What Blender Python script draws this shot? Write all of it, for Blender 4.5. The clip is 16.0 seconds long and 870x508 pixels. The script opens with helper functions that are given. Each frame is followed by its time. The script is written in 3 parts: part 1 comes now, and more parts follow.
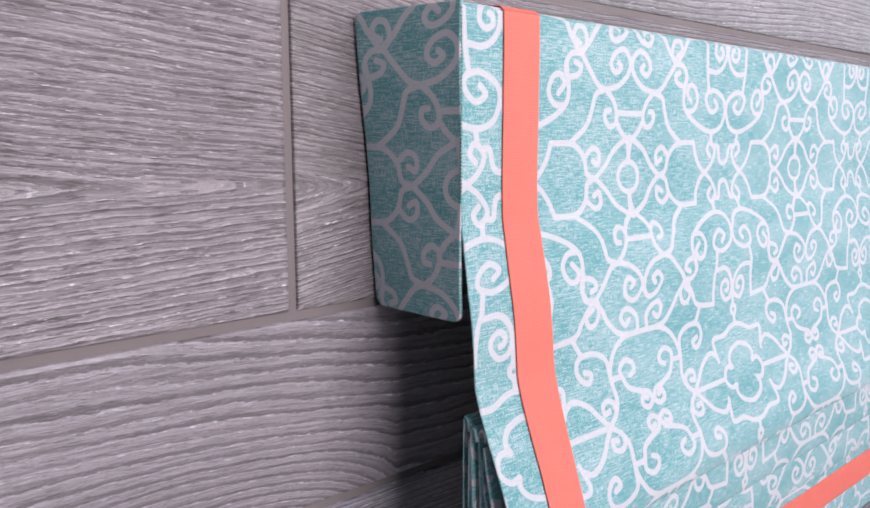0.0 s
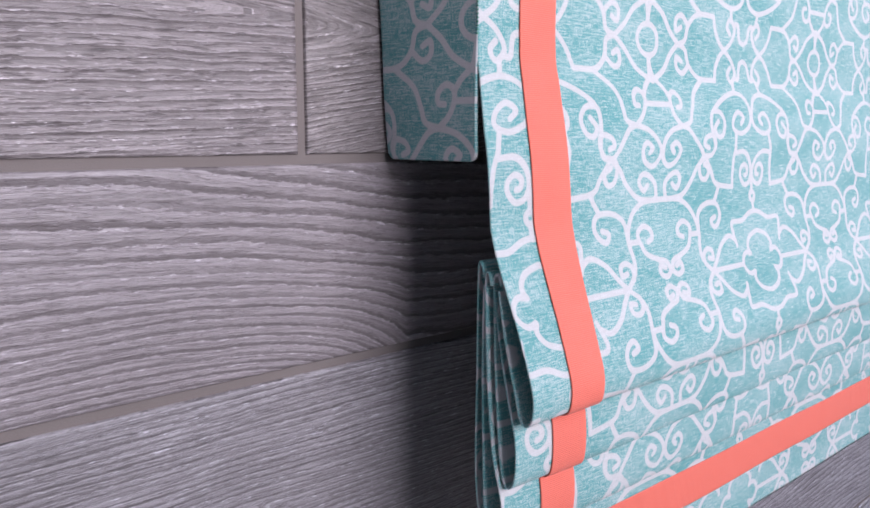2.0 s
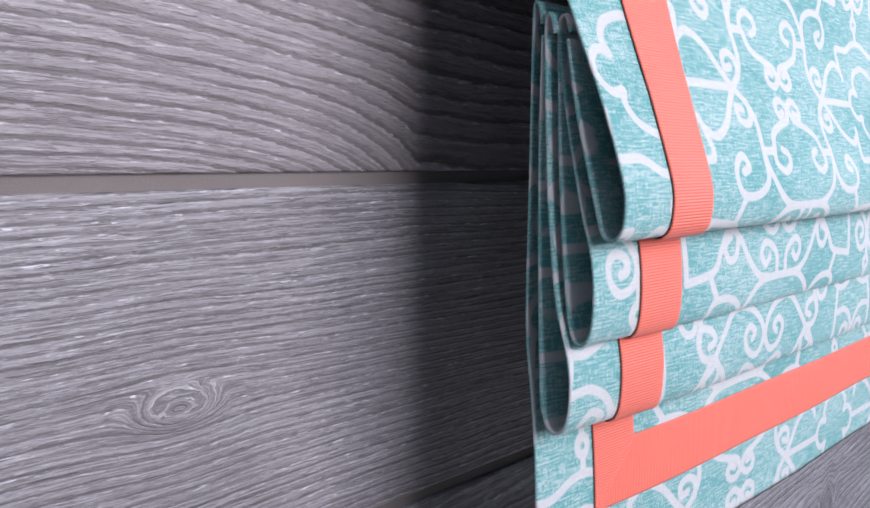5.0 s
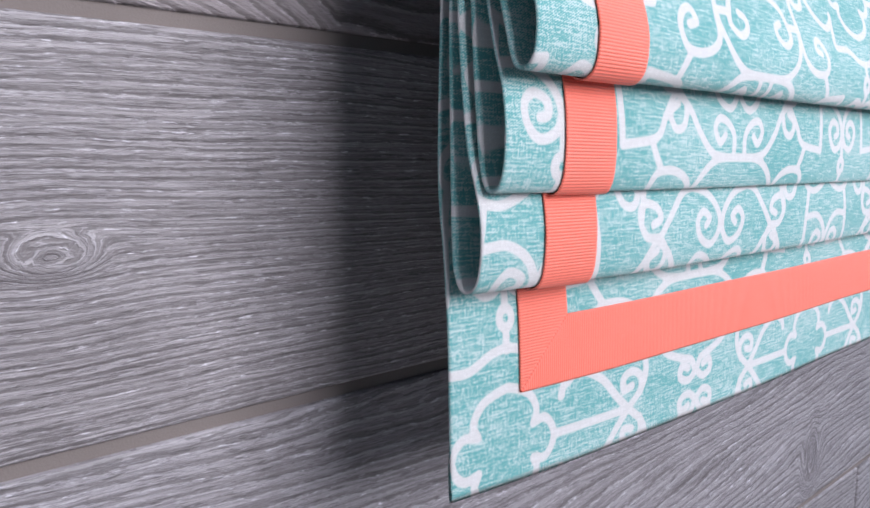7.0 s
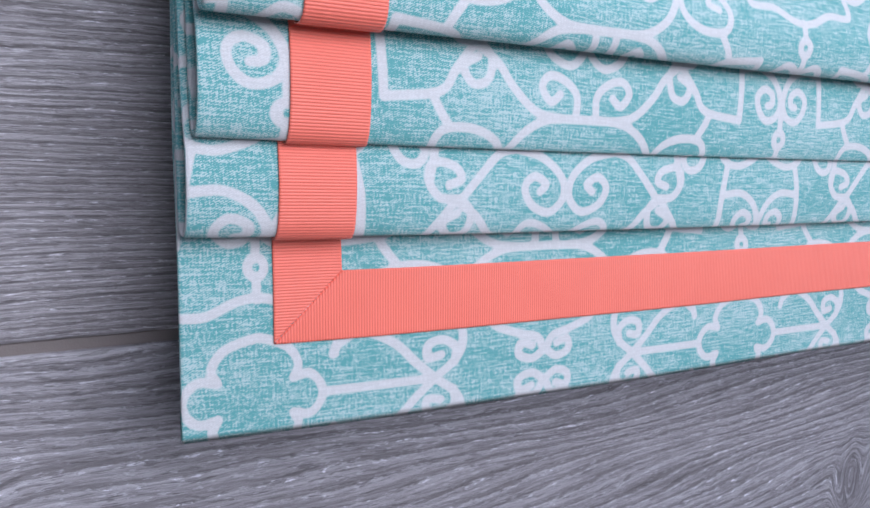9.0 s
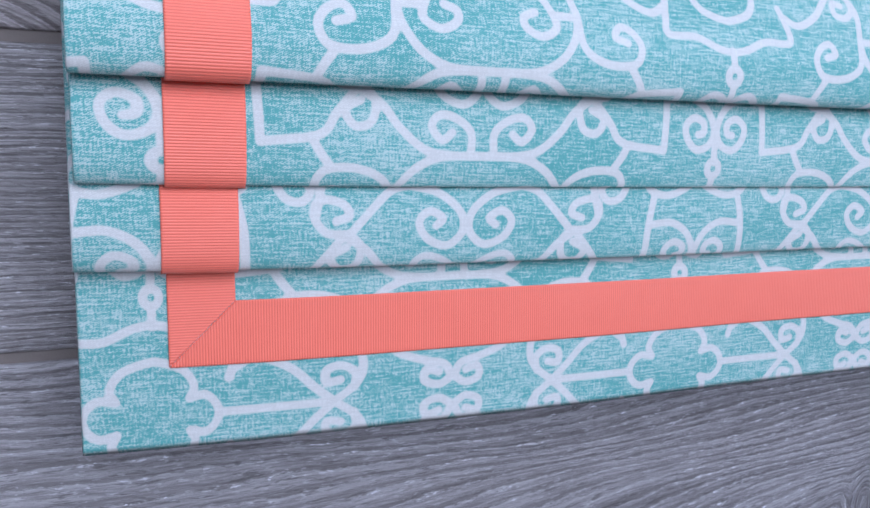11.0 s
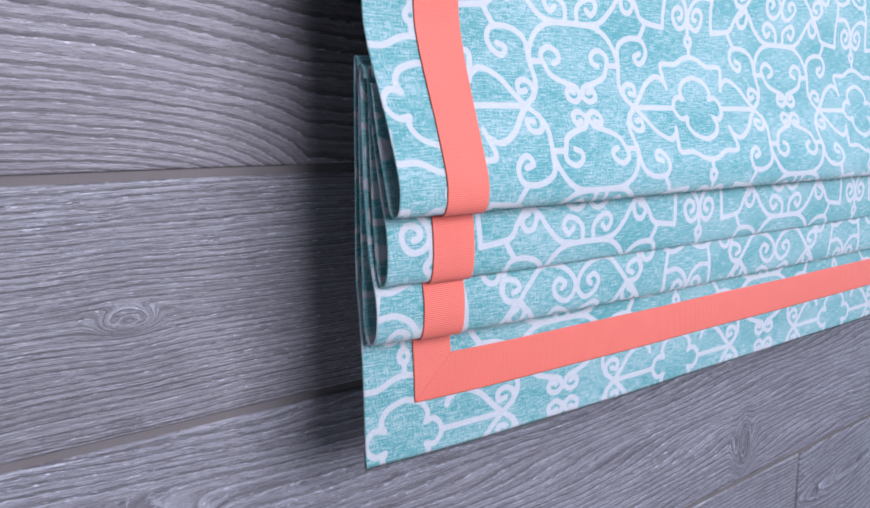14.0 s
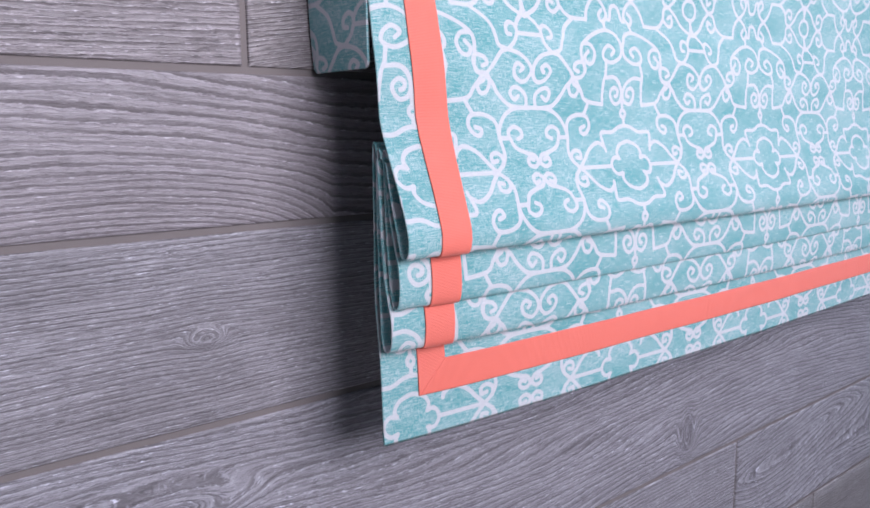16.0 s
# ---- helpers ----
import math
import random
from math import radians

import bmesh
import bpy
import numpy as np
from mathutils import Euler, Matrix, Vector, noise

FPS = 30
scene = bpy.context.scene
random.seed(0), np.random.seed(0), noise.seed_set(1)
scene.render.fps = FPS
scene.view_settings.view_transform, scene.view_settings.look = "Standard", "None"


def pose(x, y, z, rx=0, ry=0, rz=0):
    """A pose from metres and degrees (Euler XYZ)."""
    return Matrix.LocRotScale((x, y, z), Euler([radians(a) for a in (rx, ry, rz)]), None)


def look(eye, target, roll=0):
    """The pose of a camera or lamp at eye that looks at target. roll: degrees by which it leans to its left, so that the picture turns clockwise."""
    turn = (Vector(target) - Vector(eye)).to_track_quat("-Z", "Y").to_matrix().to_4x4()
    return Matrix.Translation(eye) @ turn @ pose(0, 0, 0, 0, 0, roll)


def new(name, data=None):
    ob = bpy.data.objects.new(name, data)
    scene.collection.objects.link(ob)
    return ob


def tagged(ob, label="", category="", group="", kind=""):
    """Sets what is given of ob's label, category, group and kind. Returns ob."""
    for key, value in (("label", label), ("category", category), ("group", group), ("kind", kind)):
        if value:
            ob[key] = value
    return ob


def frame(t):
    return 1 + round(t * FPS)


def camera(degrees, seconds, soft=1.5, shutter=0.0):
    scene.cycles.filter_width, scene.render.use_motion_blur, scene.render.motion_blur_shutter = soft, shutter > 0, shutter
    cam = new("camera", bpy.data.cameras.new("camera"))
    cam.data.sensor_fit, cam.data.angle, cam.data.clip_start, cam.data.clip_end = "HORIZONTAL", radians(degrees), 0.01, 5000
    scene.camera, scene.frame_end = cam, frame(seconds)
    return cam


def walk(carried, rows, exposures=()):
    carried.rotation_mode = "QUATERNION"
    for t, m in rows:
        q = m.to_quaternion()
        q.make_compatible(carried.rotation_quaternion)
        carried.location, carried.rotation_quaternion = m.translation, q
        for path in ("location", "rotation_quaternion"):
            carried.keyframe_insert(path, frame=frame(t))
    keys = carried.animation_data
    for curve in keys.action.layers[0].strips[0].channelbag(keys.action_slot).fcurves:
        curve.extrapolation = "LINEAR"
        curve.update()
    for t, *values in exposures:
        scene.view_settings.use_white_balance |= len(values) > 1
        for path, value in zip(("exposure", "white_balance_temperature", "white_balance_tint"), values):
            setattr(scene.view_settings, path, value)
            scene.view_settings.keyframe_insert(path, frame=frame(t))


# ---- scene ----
cam = camera(57.0, 16.0, soft=1.65)
PATH = [
    (0, (-0.379, -0.480, 1.493), (0.962, 0.978, 1.217), -0.2),
    (0.5, (-0.371, -0.471, 1.471), (0.968, 0.984, 1.170), 0.1),
    (1, (-0.361, -0.464, 1.447), (0.972, 0.991, 1.122), -0),
    (1.5, (-0.375, -0.470, 1.417), (0.965, 0.983, 1.110), 0.1),
    (2, (-0.382, -0.471, 1.387), (0.954, 0.989, 1.094), 0.1),
    (2.5, (-0.378, -0.444, 1.353), (0.956, 1.018, 1.068), -0),
    (3, (-0.359, -0.412, 1.323), (0.985, 1.044, 1.048), 0.2),
    (3.5, (-0.331, -0.382, 1.295), (1.019, 1.072, 1.048), 0.1),
    (4, (-0.312, -0.353, 1.275), (1.064, 1.078, 1.035), 0.3),
    (4.2, (-0.306, -0.342, 1.264), (1.084, 1.077, 1.035), 0.4),
    (6.3, (-0.272, -0.321, 1.188), (1.124, 1.089, 0.937), -0.1),
    (6.5, (-0.267, -0.319, 1.178), (1.144, 1.077, 0.936), 0),
    (7, (-0.238, -0.342, 1.167), (1.135, 1.088, 0.899), 0.5),
    (7.5, (-0.204, -0.375, 1.163), (1.087, 1.127, 0.883), 1),
    (8, (-0.166, -0.408, 1.157), (1.031, 1.169, 0.875), 1.5),
    (8.5, (-0.123, -0.439, 1.154), (0.984, 1.202, 0.868), 2.3),
    (9, (-0.078, -0.458, 1.152), (0.930, 1.244, 0.856), 1.9),
    (9.5, (-0.029, -0.481, 1.155), (0.850, 1.292, 0.863), 1.5),
    (10, (0.017, -0.498, 1.163), (0.758, 1.332, 0.842), 1.8),
    (10.2, (0.026, -0.504, 1.165), (0.731, 1.340, 0.843), 1.9),
    (12.3, (-0.085, -0.529, 1.216), (0.944, 1.153, 0.880), 0.7),
    (12.5, (-0.112, -0.529, 1.221), (0.959, 1.126, 0.884), 0.7),
    (13, (-0.177, -0.544, 1.230), (0.963, 1.060, 0.873), 0.5),
    (13.5, (-0.233, -0.552, 1.244), (0.952, 1.020, 0.888), 0.5),
    (14, (-0.300, -0.561, 1.263), (0.930, 0.979, 0.923), 0.2),
    (14.5, (-0.351, -0.579, 1.266), (0.913, 0.938, 0.946), 0),
    (15, (-0.373, -0.621, 1.281), (0.908, 0.881, 0.961), -0.1),
    (15.5, (-0.401, -0.669, 1.295), (0.883, 0.834, 0.991), -0.4),
    (16, (-0.438, -0.702, 1.313), (0.840, 0.806, 1.008), -0.5),
]
LIGHT = [(0, -0.14, 6600, 11), (2.5, -0.17, 6350, 10), (3.5, -0.12, 6250, 8), (7, 0.10, 6500, 4), (8.5, -0.10, 6200, 3), (9.5, -0.25, 5800, 5), (12.5, -0.30, 5550, -2), (13.5, -0.22, 5650, 3), (14.5, -0.10, 5950, 8), (16, -0.14, 6150, 10)]
walk(cam, [(t, look(eye, target, roll)) for t, eye, target, roll in PATH], LIGHT)

# ---- light ----
world = bpy.data.worlds.new("daylight")
scene.world = world
world.use_nodes = True
wn = world.node_tree.nodes
sky = wn.new("ShaderNodeTexSky")
sky.sky_type, sky.sun_disc = "NISHITA", False
sky.sun_elevation, sky.sun_rotation = radians(40), radians(150)
world.node_tree.links.new(sky.outputs[0], wn["Background"].inputs[0])
wn["Background"].inputs[1].default_value = 0.12

# the room's window, in the wall that faces the shade
WIN_X0, WIN_X1, WIN_Z0, WIN_Z1, WIN_Y = -0.45, 1.03, 1.34, 2.66, -1.9
lamp_data = bpy.data.lights.new("window_daylight", "AREA")
lamp_data.shape, lamp_data.size, lamp_data.size_y = "RECTANGLE", WIN_X1 - WIN_X0, WIN_Z1 - WIN_Z0
lamp_data.energy, lamp_data.color = 66, (0.99, 0.93, 1.03)
lamp = new("window_daylight", lamp_data)
lamp.matrix_world = pose((WIN_X0 + WIN_X1) / 2, WIN_Y - 0.06, (WIN_Z0 + WIN_Z1) / 2, 90, 0, 0)

# an assumed, unseen opening in the side wall beyond the shade, added to brighten the right
SIDE_X, SIDE_Y0, SIDE_Y1, SIDE_Z0, SIDE_Z1 = 2.3, -1.7, -0.4, 1.1, 2.5
side_data = bpy.data.lights.new("assumed_side_daylight", "AREA")
side_data.shape, side_data.size, side_data.size_y = "RECTANGLE", SIDE_Y1 - SIDE_Y0, SIDE_Z1 - SIDE_Z0
side_data.energy, side_data.color = 15, (0.92, 0.93, 1.12)
side_lamp = new("assumed_side_daylight", side_data)
side_lamp.matrix_world = pose(SIDE_X + 0.06, (SIDE_Y0 + SIDE_Y1) / 2, (SIDE_Z0 + SIDE_Z1) / 2, 90, 0, 90)


# ---- materials ----
class Nodes:
    """A material's node tree with short calls."""

    def __init__(self, name):
        self.mat = bpy.data.materials.new(name)
        self.mat.use_nodes = True
        self.tree = self.mat.node_tree
        self.bsdf = self.tree.nodes["Principled BSDF"]

    def add(self, kind, **values):
        node = self.tree.nodes.new("ShaderNode" + kind)
        for key, value in values.items():
            if key in node.inputs:
                self.feed(node.inputs[key], value)
        return node

    def feed(self, socket, value):
        if hasattr(value, "is_output"):
            self.tree.links.new(value, socket)
        else:
            socket.default_value = value

    def math(self, op, a, b=0.0, c=0.0):
        node = self.tree.nodes.new("ShaderNodeMath")
        node.operation = op
        for socket, value in zip(node.inputs, (a, b, c)):
            self.feed(socket, value)
        return node.outputs[0]

    def ramp(self, value, low, high, a=0.0, b=1.0):
        node = self.tree.nodes.new("ShaderNodeMapRange")
        node.interpolation_type = "SMOOTHSTEP"
        for socket, v in zip(node.inputs, (value, low, high, a, b)):
            self.feed(socket, v)
        return node.outputs[0]

    def mix(self, fac, a, b, kind="MIX"):
        node = self.tree.nodes.new("ShaderNodeMix")
        node.data_type, node.blend_type = "RGBA", kind
        self.feed(node.inputs[0], fac)
        self.feed(node.inputs[6], a)
        self.feed(node.inputs[7], b)
        return node.outputs[2]

    def scaled(self, vector, x, y, z):
        node = self.tree.nodes.new("ShaderNodeMapping")
        self.feed(node.inputs[0], vector)
        node.inputs[3].default_value = (x, y, z)
        return node.outputs[0]

    def noise(self, vector, scale, detail=2.0, rough=0.5):
        node = self.tree.nodes.new("ShaderNodeTexNoise")
        self.feed(node.inputs["Vector"], vector)
        node.inputs["Scale"].default_value = scale
        node.inputs["Detail"].default_value = detail
        node.inputs["Roughness"].default_value = rough
        return node.outputs[0]

    def attr(self, name):
        node = self.tree.nodes.new("ShaderNodeAttribute")
        node.attribute_name = name
        return node

    def vec(self, x, y, z):
        node = self.tree.nodes.new("ShaderNodeCombineXYZ")
        for socket, v in zip(node.inputs, (x, y, z)):
            self.feed(socket, v)
        return node.outputs[0]

    def bump(self, height, strength, distance, normal=None):
        node = self.tree.nodes.new("ShaderNodeBump")
        node.inputs["Strength"].default_value = strength
        node.inputs["Distance"].default_value = distance
        self.feed(node.inputs["Height"], height)
        if normal is not None:
            self.feed(node.inputs["Normal"], normal)
        return node.outputs[0]

    def finish(self, color, rough, normal=None, **more):
        self.feed(self.bsdf.inputs["Base Color"], color)
        self.feed(self.bsdf.inputs["Roughness"], rough)
        if normal is not None:
            self.feed(self.bsdf.inputs["Normal"], normal)
        for key, value in more.items():
            self.feed(self.bsdf.inputs[key.replace("_", " ")], value)
        return self.mat


def fabric_material():
    n = Nodes("printed_slub_linen")
    uv = n.attr("cloth").outputs["Vector"]
    # horizontal and vertical slubs of the weave, and the threads themselves
    weft = n.noise(n.scaled(uv, 82, 950, 1), 1.0, 2.0, 0.6)
    warp = n.noise(n.scaled(uv, 850, 150, 1), 1.0, 2.0, 0.6)
    speck = n.noise(n.scaled(uv, 900, 1100, 1), 1.0, 1.0, 0.5)
    cloud = n.noise(n.scaled(uv, 9, 26, 1), 1.0, 2.0, 0.5)
    slub = n.math("ADD", n.math("MULTIPLY", weft, 0.62), n.math("MULTIPLY", warp, 0.40))
    slub = n.math("ADD", slub, n.math("MULTIPLY", speck, 0.45))
    slub = n.math("ADD", slub, n.math("MULTIPLY", n.math("SUBTRACT", cloud, 0.5), 0.25))
    split = n.tree.nodes.new("ShaderNodeSeparateXYZ")
    n.feed(split.inputs[0], uv)
    twill = n.math("SINE", n.math("MULTIPLY", n.math("ADD", split.outputs[1], n.math("MULTIPLY", split.outputs[0], 0.55)), 2 * math.pi / 0.00105))
    slub = n.math("ADD", slub, n.math("MULTIPLY", twill, 0.06))
    pale = n.ramp(slub, 0.695, 0.825)
    teal = n.mix(cloud, (0.076, 0.275, 0.277, 1), (0.112, 0.335, 0.337, 1))
    ground = n.mix(n.math("MULTIPLY", pale, 0.74), teal, (0.49, 0.56, 0.565, 1))
    # the pale scrollwork print: distance from the drawn line, with a bleeding edge
    wobble = n.math("MULTIPLY", n.math("SUBTRACT", slub, 0.71), 0.0022)
    line = n.math("ADD", n.attr("print").outputs["Fac"], wobble)
    ink = n.ramp(line, 0.0019, 0.0028, 1.0, 0.0)
    white = n.mix(pale, (0.49, 0.49, 0.50, 1), (0.55, 0.55, 0.56, 1))
    color = n.mix(ink, ground, white)
    height = n.math("ADD", n.math("MULTIPLY", weft, 0.5), n.math("ADD", n.math("MULTIPLY", warp, 0.3), n.math("ADD", n.math("MULTIPLY", speck, 0.5), n.math("MULTIPLY", twill, 0.12))))
    return n.finish(color, 0.85, n.bump(height, 0.35, 0.0006), Sheen_Weight=0.15, Sheen_Roughness=0.5)


def ribbon_material():
    n = Nodes("coral_grosgrain_ribbon")
    uv = n.attr("cloth").outputs["Vector"]
    split = n.tree.nodes.new("ShaderNodeSeparateXYZ")
    n.feed(split.inputs[0], uv)
    phase = n.math("MULTIPLY", split.outputs[1], 2 * math.pi / 0.00142)
    rib = n.math("ADD", n.math("MULTIPLY", n.math("SINE", phase), 0.5), 0.5)
    rib = n.math("POWER", rib, 0.6)
    wear = n.noise(n.scaled(uv, 40, 30, 1), 1.0, 3.0)
    thread = n.noise(n.scaled(uv, 2500, 600, 1), 1.0, 1.0)
    coral = n.mix(wear, (0.77, 0.156, 0.106, 1), (0.84, 0.180, 0.124, 1))
    # shade between the ribs, painted in as a darker red
    color = n.mix(n.math("MULTIPLY", n.math("SUBTRACT", 1.0, rib), 0.40), coral, (0.42, 0.062, 0.048, 1))
    height = n.math("ADD", rib, n.math("MULTIPLY", thread, 0.25))
    return n.finish(color, 0.55, n.bump(height, 0.42, 0.0006), Sheen_Weight=0.1)


def wood_material():
    n = Nodes("grey_weathered_wood_plank")
    obj = n.tree.nodes.new("ShaderNodeObjectInfo")
    ring = n.attr("ring").outputs["Fac"]
    pos = n.tree.nodes.new("ShaderNodeTexCoord").outputs["Object"]
    split = n.tree.nodes.new("ShaderNodeSeparateXYZ")
    n.feed(split.inputs[0], pos)
    x, z = split.outputs[0], split.outputs[2]
    seed = n.math("MULTIPLY", obj.outputs["Random"], 37.0)

    def veil(along, across, detail=2.0, rough=0.55, on=z):
        return n.noise(n.vec(n.math("MULTIPLY", x, along), n.math("MULTIPLY", on, across), seed), 1.0, detail, rough)

    # growth rings: each starts with a sharp, ragged edge and fades out
    sway = n.math("MULTIPLY", n.math("SUBTRACT", veil(9, 30, 2.0), 0.5), 1.1)
    ragged = n.math("MULTIPLY", n.math("SUBTRACT", veil(110, 500, 3.0, 0.7), 0.5), 0.55)
    count = n.math("ADD", n.math("ADD", ring, sway), ragged)
    saw = n.math("FRACT", count)
    which = n.math("FLOOR", count)
    strength = n.noise(n.vec(n.math("MULTIPLY", x, 3.0), n.math("MULTIPLY", which, 7.3), seed), 1.0, 2.0)
    strength = n.ramp(strength, 0.28, 0.60, 0.42, 1.0)
    groove = n.math("MULTIPLY", n.math("MULTIPLY", n.ramp(saw, 0.0, 0.06), n.ramp(saw, 0.16, 0.46, 1.0, 0.0)), strength)
    ridge = n.math("MULTIPLY", n.ramp(saw, 0.72, 0.97), n.ramp(saw, 0.985, 1.0, 1.0, 0.0))
    # fibres, dark dashes, pores and painted glints
    grain = n.math("ADD", n.math("MULTIPLY", n.math("ADD", ring, sway), 0.0046), n.math("MULTIPLY", z, 0.12))
    loose = n.attr("loose").outputs["Fac"]
    fibre = veil(20, 900, 4.0, 0.7, on=grain)
    streak = veil(8, 330, 3.0, 0.6, on=grain)
    hair = veil(60, 2600, 2.0, 0.6)
    fleck = veil(120, 1050, 2.0, 0.6, on=grain)
    dash = veil(55, 820, 2.0, 0.6, on=grain)
    pore = veil(160, 1700, 2.0, 0.6)
    blotch = veil(7, 16, 3.0)
    tone = n.mix(blotch, (0.255, 0.238, 0.238, 1), (0.405, 0.384, 0.386, 1))
    tone = n.mix(n.math("MULTIPLY", n.ramp(fibre, 0.40, 0.60, 0.72, 0.0), n.math("ADD", 0.35, n.math("MULTIPLY", loose, 0.65))), tone, (0.118, 0.106, 0.105, 1))
    tone = n.mix(n.math("MULTIPLY", n.ramp(streak, 0.36, 0.52, 0.50, 0.0), loose), tone, (0.105, 0.093, 0.092, 1))
    tone = n.mix(n.math("MULTIPLY", n.ramp(hair, 0.5, 0.7), 0.35), tone, (0.45, 0.43, 0.435, 1))
    tone = n.mix(n.math("MULTIPLY", ridge, 0.30), tone, (0.56, 0.54, 0.55, 1))
    tone = n.mix(n.math("MULTIPLY", groove, n.math("SUBTRACT", 0.78, n.math("MULTIPLY", loose, 0.30))), tone, (0.085, 0.073, 0.071, 1))
    tone = n.mix(n.math("MULTIPLY", n.ramp(dash, 0.585, 0.645), n.math("MULTIPLY", loose, 0.70)), tone, (0.075, 0.066, 0.066, 1))
    # bright glints of the embossed grain, painted in as near-white flecks
    glint = n.math("MULTIPLY", n.ramp(fleck, 0.60, 0.655), n.math("ADD", n.math("MULTIPLY", loose, 0.40), n.math("MULTIPLY", ridge, 0.9)))
    tone = n.mix(n.math("MULTIPLY", glint, n.ramp(blotch, 0.35, 0.6, 0.4, 0.9)), tone, (0.78, 0.76, 0.79, 1))
    tone = n.mix(n.math("MULTIPLY", n.ramp(pore, 0.60, 0.68), 0.6), tone, (0.085, 0.075, 0.075, 1))
    # dark heart of a knot, and each plank's hue with the light on it
    tone = n.mix(n.math("MULTIPLY", n.attr("knot").outputs["Fac"], n.ramp(veil(60, 90, 3.0), 0.25, 0.6)), tone, (0.07, 0.06, 0.062, 1))
    tone = n.mix(1.0, tone, n.attr("lit_tint").outputs["Color"], "MULTIPLY")
    height = n.math("SUBTRACT", n.math("ADD", n.math("MULTIPLY", fibre, 0.5), n.math("MULTIPLY", ridge, 0.45)), n.math("MULTIPLY", groove, n.math("SUBTRACT", 1.1, n.math("MULTIPLY", loose, 0.5))))
    height = n.math("ADD", height, n.math("ADD", n.math("MULTIPLY", hair, 0.25), n.math("MULTIPLY", fleck, 0.5)))
    height = n.math("SUBTRACT", n.math("ADD", height, n.math("MULTIPLY", streak, 0.6)), n.math("MULTIPLY", n.ramp(dash, 0.56, 0.66), 0.5))
    rough = n.math("ADD", 0.36, n.math("MULTIPLY", groove, 0.25))
    return n.finish(tone, rough, n.bump(height, 0.52, 0.0014), Specular_IOR_Level=0.5)


def plain_material(name, low, high, rough, scale=40.0, bump=0.0004):
    n = Nodes(name)
    pos = n.tree.nodes.new("ShaderNodeTexCoord").outputs["Object"]
    coarse = n.noise(pos, scale * 0.15, 3.0)
    grain = n.noise(pos, scale * 12, 2.0)
    tone = n.mix(n.math("ADD", n.math("MULTIPLY", coarse, 0.6), n.math("MULTIPLY", grain, 0.4)), (*low, 1), (*high, 1))
    return n.finish(tone, rough, n.bump(grain, 0.4, bump))


FABRIC, RIBBON, WOOD = fabric_material(), ribbon_material(), wood_material()
GROUT = plain_material("taupe_sanded_grout", (0.155, 0.132, 0.125), (0.205, 0.178, 0.170), 0.9, 90.0)
# unseen room shell, dull grey blue so that its bounce stays weak and cool
PAINT = plain_material("unseen_shell_grey_blue", (0.36, 0.40, 0.44), (0.42, 0.46, 0.50), 0.85, 8.0)
# for the unseen west wall, pale blue to bounce cool fill onto the flap
PALE = plain_material("pale_blue_bounce_wall", (0.62, 0.68, 0.76), (0.68, 0.74, 0.82), 0.85, 8.0)
# unseen floor, kept dark so that little light bounces up
FLOOR = plain_material("unseen_grey_floor", (0.26, 0.23, 0.21), (0.34, 0.31, 0.29), 0.5, 6.0)
THREAD = plain_material("green_cotton_thread", (0.05, 0.22, 0.15), (0.09, 0.30, 0.20), 0.8, 200.0)
BOARD = plain_material("pine_mounting_board", (0.42, 0.31, 0.2), (0.55, 0.42, 0.28), 0.7, 30.0)


# ---- building helpers ----
def mesh_of(name, verts, faces, mat, smooth=True):
    me = bpy.data.meshes.new(name)
    me.from_pydata([tuple(v) for v in verts], [], [tuple(f) for f in faces])
    me.materials.append(mat)
    if smooth:
        me.shade_smooth()
    return me


def point_values(me, name, values):
    """A float, or a 3-vector, for each vertex of a mesh."""
    values = np.asarray(values, dtype=np.float32)
    kind = "FLOAT" if values.ndim == 1 else "FLOAT_VECTOR"
    layer = me.attributes.new(name, kind, "POINT")
    layer.data.foreach_set("value" if values.ndim == 1 else "vector", values.ravel())


def part(name, me, parent, label=""):
    ob = new(name, me)
    ob.parent = parent
    return tagged(ob, label)


def slab(name, x0, x1, y0, y1, z0, z1, mat):
    """A plain block of the room's shell."""
    bm = bmesh.new()
    bmesh.ops.create_cube(bm, size=1, matrix=Matrix.LocRotScale(((x0 + x1) / 2, (y0 + y1) / 2, (z0 + z1) / 2), None, (x1 - x0, y1 - y0, z1 - z0)))
    me = bpy.data.meshes.new(name)
    bm.to_mesh(me)
    bm.free()
    me.materials.append(mat)
    return new(name, me)


def grid_faces(rows, cols):
    i = np.arange(rows - 1)[:, None] * cols + np.arange(cols - 1)[None, :]
    return np.stack([i, i + 1, i + cols + 1, i + cols], -1).reshape(-1, 4)


